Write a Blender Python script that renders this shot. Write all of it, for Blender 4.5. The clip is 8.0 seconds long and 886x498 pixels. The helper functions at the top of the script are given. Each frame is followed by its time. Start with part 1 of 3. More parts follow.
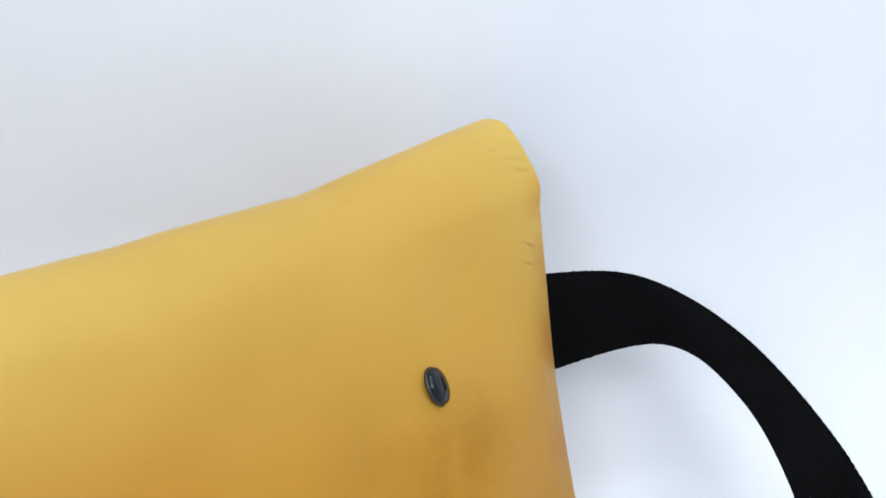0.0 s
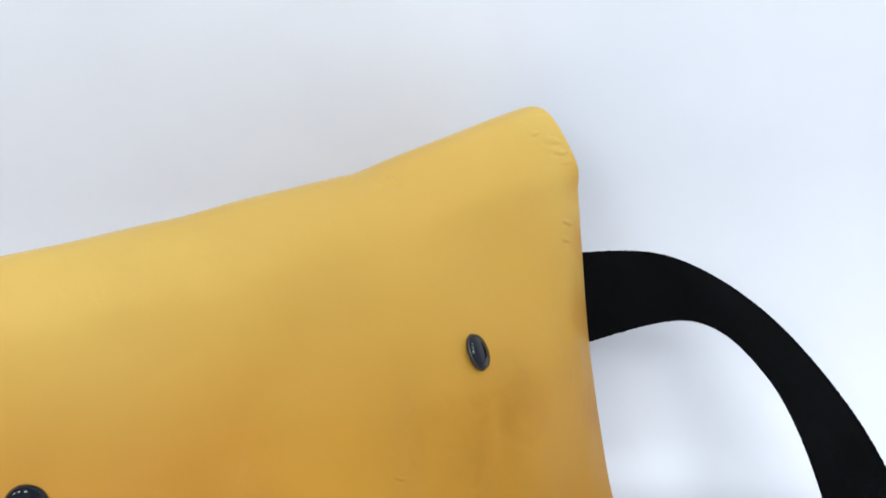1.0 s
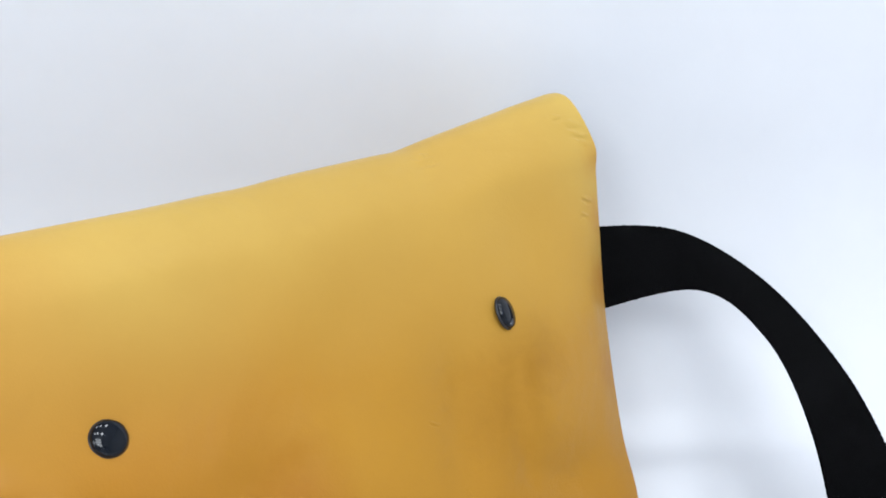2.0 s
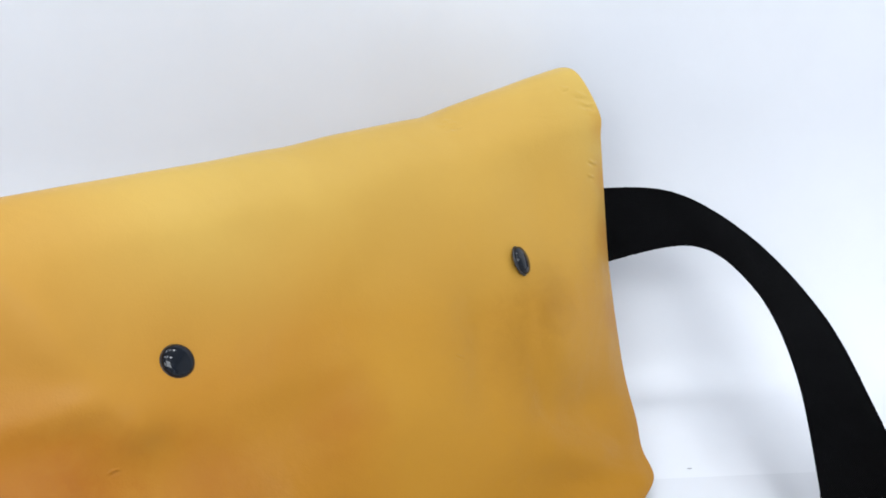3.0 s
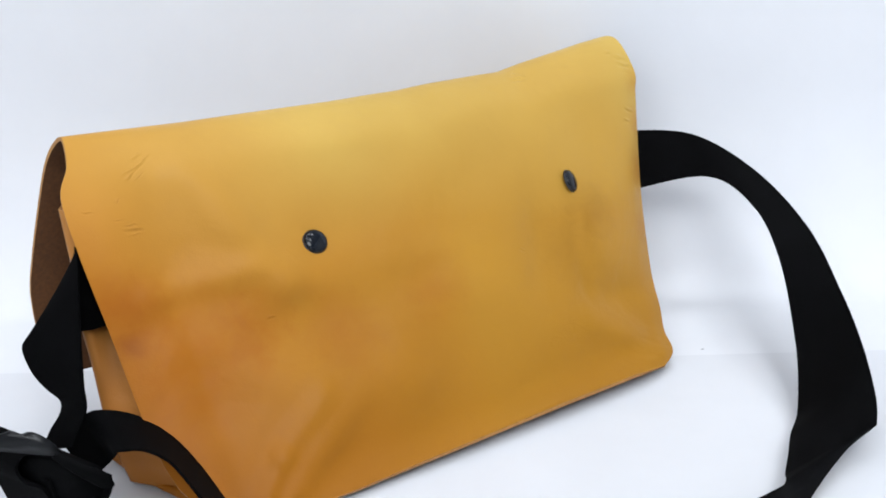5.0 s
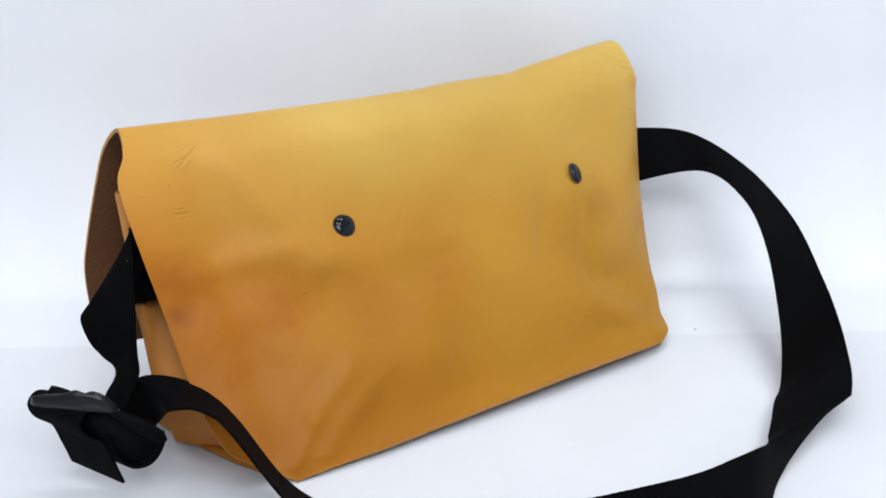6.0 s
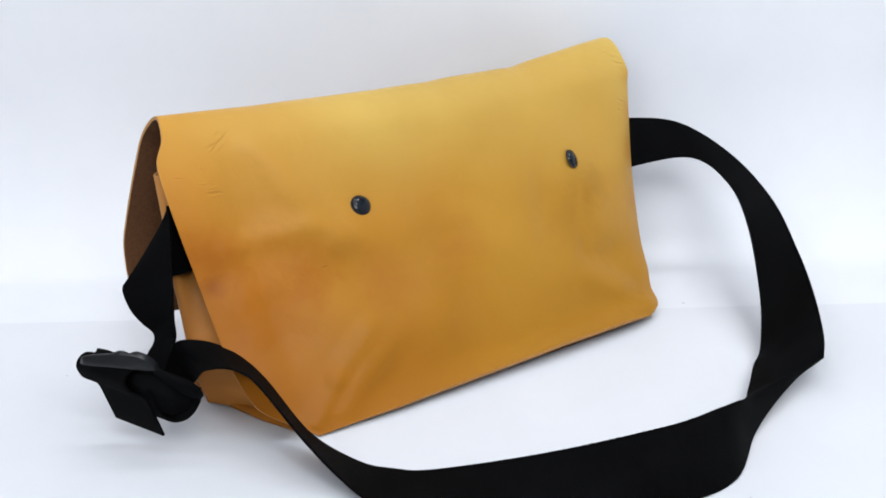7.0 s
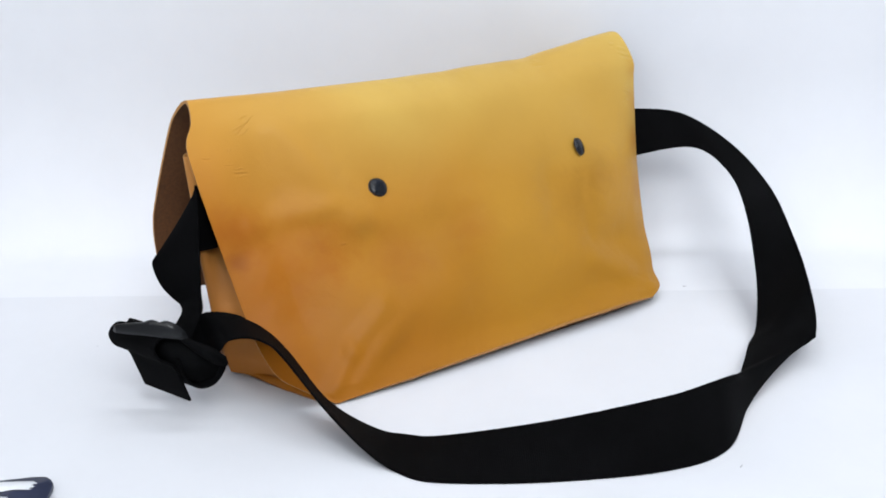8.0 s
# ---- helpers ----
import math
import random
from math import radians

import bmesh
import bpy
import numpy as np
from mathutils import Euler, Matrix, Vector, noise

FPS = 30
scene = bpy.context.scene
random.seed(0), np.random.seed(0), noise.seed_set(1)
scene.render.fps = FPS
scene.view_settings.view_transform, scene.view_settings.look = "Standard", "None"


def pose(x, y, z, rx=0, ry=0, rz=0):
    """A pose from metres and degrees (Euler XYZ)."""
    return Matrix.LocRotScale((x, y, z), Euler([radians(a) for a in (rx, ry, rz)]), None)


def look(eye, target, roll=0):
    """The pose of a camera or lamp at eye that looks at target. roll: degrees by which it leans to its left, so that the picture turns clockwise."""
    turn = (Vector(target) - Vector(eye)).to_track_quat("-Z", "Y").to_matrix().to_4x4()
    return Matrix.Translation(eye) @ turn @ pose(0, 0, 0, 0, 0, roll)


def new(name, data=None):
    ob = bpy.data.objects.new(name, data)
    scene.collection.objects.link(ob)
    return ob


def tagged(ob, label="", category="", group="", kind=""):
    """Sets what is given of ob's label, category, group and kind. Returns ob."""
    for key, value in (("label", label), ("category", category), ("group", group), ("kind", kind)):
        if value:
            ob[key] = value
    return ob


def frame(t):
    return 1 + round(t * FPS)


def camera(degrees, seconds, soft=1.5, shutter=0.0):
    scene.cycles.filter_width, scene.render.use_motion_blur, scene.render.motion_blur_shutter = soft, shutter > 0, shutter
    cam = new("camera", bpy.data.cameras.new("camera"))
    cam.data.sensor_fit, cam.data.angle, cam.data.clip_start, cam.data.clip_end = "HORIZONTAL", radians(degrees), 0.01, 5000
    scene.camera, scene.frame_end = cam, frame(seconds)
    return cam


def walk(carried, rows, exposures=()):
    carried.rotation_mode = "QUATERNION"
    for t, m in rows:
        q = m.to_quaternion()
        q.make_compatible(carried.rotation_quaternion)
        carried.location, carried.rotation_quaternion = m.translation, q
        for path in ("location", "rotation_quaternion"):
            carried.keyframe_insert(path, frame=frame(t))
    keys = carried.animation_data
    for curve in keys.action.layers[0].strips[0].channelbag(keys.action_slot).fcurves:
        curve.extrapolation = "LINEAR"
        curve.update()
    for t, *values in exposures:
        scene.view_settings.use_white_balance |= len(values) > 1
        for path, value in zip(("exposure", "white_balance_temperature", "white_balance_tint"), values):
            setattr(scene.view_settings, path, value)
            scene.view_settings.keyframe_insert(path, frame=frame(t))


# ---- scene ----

# ---------------------------------------------------------------- camera
cam = camera(38, 8.0, soft=1.8)
PATH = [
    (0.0, look((0.0075, -0.2743, 0.3668), (0.3501, 0.1590, 0.1327), -2.18)),
    (0.5, look((-0.0006, -0.2856, 0.3681), (0.3340, 0.1558, 0.1375), -2.05)),
    (1.0, look((-0.0167, -0.3058, 0.3728), (0.3094, 0.1403, 0.1391), -1.93)),
    (1.5, look((-0.0319, -0.3258, 0.3783), (0.2888, 0.1241, 0.1442), -2.12)),
    (1.7, look((-0.0409, -0.3354, 0.3799), (0.2793, 0.1150, 0.1463), -1.97)),
    (2.8, look((-0.1054, -0.3826, 0.3874), (0.2195, 0.0656, 0.1560), -1.33)),
    (3.0, look((-0.1165, -0.3950, 0.3868), (0.2109, 0.0509, 0.1547), -1.27)),
    (3.5, look((-0.1505, -0.4287, 0.3919), (0.1804, 0.0133, 0.1572), -1.37)),
    (4.0, look((-0.1751, -0.4653, 0.3989), (0.1446, -0.0135, 0.1672), -1.49)),
    (4.5, look((-0.2119, -0.5213, 0.4061), (0.0976, -0.0602, 0.1790), -2.25)),
    (4.7, look((-0.2244, -0.5401, 0.4079), (0.0803, -0.0760, 0.1804), -2.39)),
    (5.8, look((-0.2795, -0.6104, 0.4300), (0.0195, -0.1435, 0.2007), -1.51)),
    (6.0, look((-0.2929, -0.6207, 0.4326), (0.0103, -0.1557, 0.2049), -1.56)),
    (6.5, look((-0.3233, -0.6516, 0.4375), (-0.0178, -0.1864, 0.2131), -1.71)),
    (7.0, look((-0.3426, -0.6881, 0.4441), (-0.0395, -0.2216, 0.2193), -1.77)),
    (7.5, look((-0.3540, -0.7162, 0.4461), (-0.0551, -0.2470, 0.2215), -1.75)),
    (8.0, look((-0.3708, -0.7307, 0.4531), (-0.0729, -0.2619, 0.2263), -1.27)),
]
# the film starts a little cooler
walk(cam, PATH, [(0.0, 0.0, 6260, 9), (1.7, 0.02, 6280, 9.5), (3.5, 0.03, 6350, 10), (5.8, -0.04, 6450, 10.5), (8.0, -0.05, 6480, 11)])

# ---------------------------------------------------------------- light
# A small white photo corner under ceiling panels in a pale room.
world = bpy.data.worlds.new("world")
world.use_nodes = True
scene.world = world
world.node_tree.nodes["Background"].inputs["Color"].default_value = (0.75, 0.82, 1.0, 1)
world.node_tree.nodes["Background"].inputs["Strength"].default_value = 0.25

CEILING, RIGHT_FILL, LEFT_FILL = 5.0, 41.0, 18.0
YAW = radians(34)
FWD = Vector((math.sin(YAW), math.cos(YAW), 0))      # from the camera's side to the back wall
SIDE = Vector((math.cos(YAW), -math.sin(YAW), 0))
UP = Vector((0, 0, 1))


def spot(s, w, z=0.0):
    """A place by its distance along the wall, towards the wall, and up."""
    return SIDE * s + FWD * w + UP * z


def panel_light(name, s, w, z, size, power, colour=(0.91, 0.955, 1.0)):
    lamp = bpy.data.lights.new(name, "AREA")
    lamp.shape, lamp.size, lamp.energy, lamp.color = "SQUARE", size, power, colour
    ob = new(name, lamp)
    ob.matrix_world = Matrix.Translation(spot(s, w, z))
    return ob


# ceiling panels above the table; two unseen fill lamps added, camera right and farther left
for w in (-0.8, 0.24):
    for s in (-0.3, 0.4, 1.1):
        panel_light("ceiling_panel_light", s, w, 2.45, 0.28, CEILING)
for s, w, z, size, power in ((0.6, -1.9, 2.1, 1.2, RIGHT_FILL), (-0.9, -2.1, 1.75, 0.9, LEFT_FILL)):
    fill_light = panel_light("fill_light", s, w, z, size, power, (0.93, 0.97, 1.0))
    fill_light.matrix_world = look(spot(s, w, z), spot(0.3, 0.3, 0.25))


# ---------------------------------------------------------------- materials
def material(name):
    m = bpy.data.materials.new(name)
    m.use_nodes = True
    t = m.node_tree
    return m, t.nodes, t.links, t.nodes["Principled BSDF"]


def add(nodes, kind, **values):
    n = nodes.new(kind)
    for key, value in values.items():
        n.inputs[key].default_value = value
    return n


def noise_tex(nodes, links, scale, detail=4.0, rough=0.55, coord=None, distortion=0.0):
    n = add(nodes, "ShaderNodeTexNoise", Scale=scale, Detail=detail, Roughness=rough, Distortion=distortion)
    if coord is not None:
        links.new(coord, n.inputs["Vector"])
    return n


def ramp(nodes, links, fac, *stops):
    r = nodes.new("ShaderNodeValToRGB")
    while len(r.color_ramp.elements) < len(stops):
        r.color_ramp.elements.new(0.5)
    for e, (at, colour) in zip(r.color_ramp.elements, stops):
        e.position, e.color = at, (*colour, 1)
    links.new(fac, r.inputs["Fac"])
    return r


def bump(nodes, links, height, strength, distance, under=None):
    b = add(nodes, "ShaderNodeBump", Strength=strength, Distance=distance)
    links.new(height, b.inputs["Height"])
    if under is not None:
        links.new(under, b.inputs["Normal"])
    return b.outputs["Normal"]


def place(nodes):
    return nodes.new("ShaderNodeTexCoord").outputs["Object"]


def vector_math(nodes, links, operation, a, b):
    n = nodes.new("ShaderNodeVectorMath")
    n.operation = operation
    for socket, value in zip(n.inputs, (a, b)):
        if isinstance(value, Vector):
            socket.default_value = value
        elif value is not None:
            links.new(value, socket)
    return n


def strokes(nodes, links, coord, lines):
    """Pressed lines in the leather, each from start to stop, tapering to its ends; the height in metres."""
    flat = Vector((1.0, 0.25, 1.0))
    wobble = noise_tex(nodes, links, 160.0, 2.0, 0.5, coord)
    shake = vector_math(nodes, links, "MULTIPLY_ADD", wobble.outputs["Color"], Vector((0.003, 0.0, 0.003)))
    links.new(vector_math(nodes, links, "MULTIPLY", coord, flat).outputs["Vector"], shake.inputs[2])
    total = None
    for start, stop, width, depth in lines:
        start, stop = Vector(start) * flat, Vector(stop) * flat
        run = stop - start
        off = vector_math(nodes, links, "SUBTRACT", shake.outputs["Vector"], (start + stop) / 2 + Vector((0.0015, 0.0, 0.0015)))
        # an ellipse stretched along the line: 1 in its middle, 0 at its rim
        side = Vector((-run.z, 0, run.x)).normalized()
        along = vector_math(nodes, links, "DOT_PRODUCT", off.outputs["Vector"], run / run.length_squared * 1.6)
        across = vector_math(nodes, links, "DOT_PRODUCT", off.outputs["Vector"], side / width)
        both = nodes.new("ShaderNodeCombineXYZ")
        links.new(along.outputs["Value"], both.inputs[0])
        links.new(across.outputs["Value"], both.inputs[1])
        gap = vector_math(nodes, links, "LENGTH", both.outputs[0], None)
        fade = nodes.new("ShaderNodeMapRange")
        fade.interpolation_type = "SMOOTHSTEP"
        for key, value in (("From Min", 0.0), ("From Max", 1.0), ("To Min", depth), ("To Max", 0.0)):
            fade.inputs[key].default_value = value
        links.new(gap.outputs["Value"], fade.inputs["Value"])
        if total is None:
            total = fade.outputs["Result"]
        else:
            plus = nodes.new("ShaderNodeMath")
            links.new(total, plus.inputs[0])
            links.new(fade.outputs["Result"], plus.inputs[1])
            total = plus.outputs[0]
    return total


def leather(name, pale, middle, deep, rough=0.45, sheen=0.0, creases=(), stains_and_shade=()):
    """Pull-up leather: drifts pale ochre to deep orange, top light painted by height; fine grain, faint scuffs."""
    m, N, L, B = material(name)
    c = place(N)
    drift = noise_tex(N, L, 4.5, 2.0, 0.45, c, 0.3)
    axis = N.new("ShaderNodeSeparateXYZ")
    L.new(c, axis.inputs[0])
    # top light painted into the colour: paler with height, deeper low down
    height_tone = N.new("ShaderNodeMath")
    height_tone.operation = "MULTIPLY_ADD"
    L.new(axis.outputs["Z"], height_tone.inputs[0])
    height_tone.inputs[1].default_value = 3.6
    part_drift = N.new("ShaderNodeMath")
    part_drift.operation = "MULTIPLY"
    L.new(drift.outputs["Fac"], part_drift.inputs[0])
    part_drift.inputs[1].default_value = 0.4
    L.new(part_drift.outputs[0], height_tone.inputs[2])
    tone = ramp(N, L, height_tone.outputs[0], (0.25, deep), (0.60, middle), (0.95, pale))
    fine = noise_tex(N, L, 60.0, 5.0, 0.6, c)
    patch = noise_tex(N, L, 11.0, 1.5, 0.45, c, 0.3)
    blotch = N.new("ShaderNodeMath")
    blotch.operation = "MULTIPLY_ADD"
    L.new(fine.outputs["Fac"], blotch.inputs[0])
    blotch.inputs[1].default_value = 0.22
    L.new(patch.outputs["Fac"], blotch.inputs[2])
    mottle = ramp(N, L, blotch.outputs[0], (0.45, (0.94, 0.92, 0.88)), (0.85, (1.03, 1.03, 1.03)))
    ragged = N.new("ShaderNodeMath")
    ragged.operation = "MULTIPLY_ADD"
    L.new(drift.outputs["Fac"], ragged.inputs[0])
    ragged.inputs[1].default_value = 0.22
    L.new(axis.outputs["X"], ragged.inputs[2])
    # deeper orange towards the left end, with a ragged border
    left_tint = ramp(N, L, ragged.outputs[0], (0.05, (0.91, 0.645, 0.38)), (0.27, (1, 1, 1)))
    left_mix = N.new("ShaderNodeMix")
    left_mix.data_type, left_mix.blend_type = "RGBA", "MULTIPLY"
    left_mix.inputs["Factor"].default_value = 1.0
    L.new(tone.outputs["Color"], left_mix.inputs[6])
    L.new(left_tint.outputs["Color"], left_mix.inputs[7])
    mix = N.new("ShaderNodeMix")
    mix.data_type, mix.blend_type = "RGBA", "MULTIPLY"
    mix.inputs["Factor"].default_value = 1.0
    L.new(left_mix.outputs[2], mix.inputs[6])
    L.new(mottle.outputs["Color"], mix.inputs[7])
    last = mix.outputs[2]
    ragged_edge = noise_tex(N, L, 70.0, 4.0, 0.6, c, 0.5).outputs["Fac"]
    for x, y, z, reach, tint in stains_and_shade:
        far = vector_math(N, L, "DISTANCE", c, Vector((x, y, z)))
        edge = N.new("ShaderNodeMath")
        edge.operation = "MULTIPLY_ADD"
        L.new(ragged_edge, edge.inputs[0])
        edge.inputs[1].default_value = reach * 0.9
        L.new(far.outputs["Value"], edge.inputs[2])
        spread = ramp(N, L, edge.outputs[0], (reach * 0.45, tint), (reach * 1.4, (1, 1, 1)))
        tint_mix = N.new("ShaderNodeMix")
        tint_mix.data_type, tint_mix.blend_type = "RGBA", "MULTIPLY"
        tint_mix.inputs["Factor"].default_value = 1.0
        L.new(last, tint_mix.inputs[6])
        L.new(spread.outputs["Color"], tint_mix.inputs[7])
        last = tint_mix.outputs[2]
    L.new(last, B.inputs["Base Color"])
    r = ramp(N, L, noise_tex(N, L, 25.0, 4.0, 0.6, c).outputs["Fac"], (0.3, (rough - 0.06,) * 3), (0.7, (rough + 0.08,) * 3))
    L.new(r.outputs["Color"], B.inputs["Roughness"])
    B.inputs["Sheen Weight"].default_value, B.inputs["Sheen Roughness"].default_value = sheen, 0.4
    B.inputs["Specular IOR Level"].default_value = 0.15
    B.inputs["Sheen Tint"].default_value = (1.0, 0.95, 0.75, 1)
    cells = add(N, "ShaderNodeTexVoronoi", Scale=900.0)
    L.new(c, cells.inputs["Vector"])
    n1 = bump(N, L, cells.outputs["Distance"], 0.12, 0.0004)
    n2 = bump(N, L, noise_tex(N, L, 40.0, 4.0, 0.6, c, 0.6).outputs["Fac"], 0.12, 0.003, n1)
    n2 = bump(N, L, noise_tex(N, L, 14.0, 3.0, 0.5, c, 0.8).outputs["Fac"], 0.22, 0.010, n2)
    # short wrinkles in scattered patches
    squash = N.new("ShaderNodeMapping")
    squash.inputs["Scale"].default_value = (0.6, 1.0, 1.6)
    squash.inputs["Rotation"].default_value = (0, radians(-18), 0)
    L.new(c, squash.inputs["Vector"])
    fold = ramp(N, L, noise_tex(N, L, 34.0, 2.0, 0.5, squash.outputs["Vector"], 1.2).outputs["Fac"], (0.46, (0, 0, 0)), (0.50, (1, 1, 1)), (0.54, (0, 0, 0)))
    some = ramp(N, L, noise_tex(N, L, 9.0, 1.0, 0.5, c).outputs["Fac"], (0.50, (0, 0, 0)), (0.66, (1, 1, 1)))
    wrinkle = N.new("ShaderNodeMath")
    wrinkle.operation = "MULTIPLY"
    L.new(fold.outputs["Color"], wrinkle.inputs[0])
    L.new(some.outputs["Color"], wrinkle.inputs[1])
    n2 = bump(N, L, wrinkle.outputs[0], 0.12, 0.0004, n2)
    if creases:
        n2 = bump(N, L, strokes(N, L, c, creases), 0.55, 0.8, n2)
    L.new(n2, B.inputs["Normal"])
    return m


def plain(name, colour, rough, grain=200.0, depth=0.15, vary=0.15, metal=0.0, distance=0.0006):
    m, N, L, B = material(name)
    c = place(N)
    n = noise_tex(N, L, grain, 5.0, 0.6, c)
    lo, hi = tuple(v * (1 - vary) for v in colour), tuple(v * (1 + vary) for v in colour)
    L.new(ramp(N, L, n.outputs["Fac"], (0.3, lo), (0.7, hi)).outputs["Color"], B.inputs["Base Color"])
    L.new(bump(N, L, n.outputs["Fac"], depth, distance), B.inputs["Normal"])
    B.inputs["Roughness"].default_value, B.inputs["Metallic"].default_value = rough, metal
    return m


def webbing_material():
    """Black woven webbing: fine rows of ribs along and across, from the strap's own map."""
    m, N, L, B = material("black_webbing")
    uv = N.new("ShaderNodeTexCoord").outputs["UV"]
    across = add(N, "ShaderNodeTexWave", Scale=260.0, Distortion=0.6, Detail=1.0)
    across.bands_direction = "X"
    along = add(N, "ShaderNodeTexWave", Scale=330.0, Distortion=0.4, Detail=1.0)
    along.bands_direction = "Y"
    for w in (across, along):
        L.new(uv, w.inputs["Vector"])
    n1 = bump(N, L, across.outputs["Fac"], 0.35, 0.0004)
    n2 = bump(N, L, along.outputs["Fac"], 0.25, 0.0003, n1)
    L.new(n2, B.inputs["Normal"])
    n = noise_tex(N, L, 35.0, 4.0, 0.6, place(N))
    L.new(ramp(N, L, n.outputs["Fac"], (0.3, (0.0010, 0.0010, 0.0012)), (0.75, (0.0022, 0.0022, 0.0026))).outputs["Color"], B.inputs["Base Color"])
    B.inputs["Roughness"].default_value = 0.85
    B.inputs["Specular IOR Level"].default_value = 0.05
    return m


def paper_material(name, colour):
    m, N, L, B = material(name)
    c = place(N)
    fold = noise_tex(N, L, 5.0, 3.0, 0.5, c, 0.8)
    L.new(ramp(N, L, noise_tex(N, L, 9.0, 5.0, 0.6, c).outputs["Fac"], (0.3, tuple(v * 0.955 for v in colour)), (0.7, colour)).outputs["Color"], B.inputs["Base Color"])
    n1 = bump(N, L, fold.outputs["Fac"], 0.12, 0.02)
    n2 = bump(N, L, noise_tex(N, L, 700.0, 3.0, 0.6, c).outputs["Fac"], 0.05, 0.0005, n1)
    L.new(n2, B.inputs["Normal"])
    B.inputs["Roughness"].default_value = 0.85
    B.inputs["Specular IOR Level"].default_value = 0.2
    return m


# pressed lines: from, to, half width, depth
CREASES = (
    ((-0.0179, 0.1111, 0.1825), (0.0006, 0.1161, 0.1883), 0.0016, 0.0010), ((-0.0165, 0.1097, 0.1801), (-0.0069, 0.1132, 0.1852), 0.0014, 0.0009),
    ((-0.0099, 0.1166, 0.1896), (-0.0020, 0.1178, 0.1905), 0.0013, 0.0007), ((-0.0245, 0.1041, 0.1693), (-0.0223, 0.1054, 0.1719), 0.0012, 0.0007),
    ((-0.0255, 0.0967, 0.1560), (-0.0126, 0.0957, 0.1545), 0.0015, 0.0009), ((-0.0233, 0.0952, 0.1534), (-0.0118, 0.0948, 0.1529), 0.0013, -0.0007),
    ((-0.0441, 0.1054, 0.1689), (-0.0365, 0.1034, 0.1667), 0.0014, 0.0006), ((0.351, 0.1210, 0.1888), (0.363, 0.1178, 0.1858), 0.0021, 0.0012),
    ((0.352, 0.1167, 0.1846), (0.364, 0.1136, 0.1813), 0.0021, 0.0012), ((0.354, 0.1137, 0.1814), (0.364, 0.1115, 0.1788), 0.0021, -0.0010),
    ((0.346, 0.1250, 0.1920), (0.353, 0.1228, 0.1904), 0.0021, 0.0010), ((0.2635, 0.1274, 0.1860), (0.2768, 0.1265, 0.1865), 0.0018, 0.0012),
    ((0.3450, 0.0995, 0.1573), (0.3530, 0.0979, 0.1524), 0.0021, 0.0013), ((0.3402, 0.0953, 0.1507), (0.3480, 0.0950, 0.1471), 0.0021, 0.0011),
    ((-0.0150, 0.1120, 0.1838), (0.0040, 0.1170, 0.1900), 0.0011, 0.0007), ((-0.0120, 0.1085, 0.1785), (-0.0030, 0.1120, 0.1835), 0.0011, 0.0006),
    ((-0.0240, 0.0975, 0.1580), (-0.0150, 0.0968, 0.1568), 0.0010, 0.0006), ((-0.0300, 0.1000, 0.1620), (-0.0210, 0.0990, 0.1605), 0.0010, 0.0005),
    ((0.2153, 0.0492, 0.0990), (0.2212, 0.0482, 0.0956), 0.0012, 0.0007), ((0.0407, 0.0527, 0.0960), (0.0469, 0.0519, 0.0963), 0.0014, 0.0008),
)
# rubbed and discoloured spots, and painted shade: where, how wide, colour
STAINS_AND_SHADE = (
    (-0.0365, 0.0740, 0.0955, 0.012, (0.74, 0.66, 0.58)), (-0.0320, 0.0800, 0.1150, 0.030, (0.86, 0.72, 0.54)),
    # painted shade: below the left snap, lower left, and the dents further right
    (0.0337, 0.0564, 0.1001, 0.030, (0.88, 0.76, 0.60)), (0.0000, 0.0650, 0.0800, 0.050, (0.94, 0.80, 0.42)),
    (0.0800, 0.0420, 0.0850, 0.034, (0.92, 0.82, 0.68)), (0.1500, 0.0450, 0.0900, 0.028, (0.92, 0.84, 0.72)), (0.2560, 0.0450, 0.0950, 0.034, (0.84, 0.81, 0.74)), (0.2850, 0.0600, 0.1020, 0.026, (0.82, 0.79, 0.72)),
    # painted shade down the right edge, where the leather rounds away
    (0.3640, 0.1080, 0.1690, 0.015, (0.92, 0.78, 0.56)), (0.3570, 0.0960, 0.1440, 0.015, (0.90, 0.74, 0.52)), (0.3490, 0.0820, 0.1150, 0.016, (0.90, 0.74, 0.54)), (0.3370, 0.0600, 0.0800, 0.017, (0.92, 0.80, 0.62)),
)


def with_lips(lines):
    """Each pressed line, thinner, with a raised lip along its lower side."""
    for start, stop, width, depth in lines:
        run = (Vector(stop) - Vector(start)).normalized()
        aside = Vector((run.z, 0, -run.x)) * width * 1.1
        yield start, stop, width * 0.75, depth
        yield Vector(start) + aside, Vector(stop) + aside * 0.6, width * 0.7, -depth * 0.8


LEATHER = leather("ochre_leather", (0.60, 0.412, 0.102), (0.43, 0.216, 0.025), (0.36, 0.160, 0.011), sheen=0.12, creases=tuple(with_lips(CREASES)), stains_and_shade=STAINS_AND_SHADE)
TAN = leather("tan_leather", (0.52, 0.32, 0.13), (0.50, 0.30, 0.12), (0.46, 0.24, 0.075))
SUEDE = plain("brown_suede", (0.105, 0.040, 0.011), 0.95, 420.0, 0.3, 0.22, 0.0, 0.0006)
CUT_EDGE = plain("cut_leather_edge", (0.40, 0.19, 0.05), 0.7, 500.0, 0.3, 0.25)
WEBBING = webbing_material()
PLASTIC = plain("black_plastic", (0.003, 0.0035, 0.0045), 0.30, 300.0, 0.06, 0.15)
MATT = plain("matt_black_plastic", (0.0016, 0.0017, 0.002), 0.75, 300.0, 0.06, 0.15)
MATT.node_tree.nodes["Principled BSDF"].inputs["Specular IOR Level"].default_value = 0.06
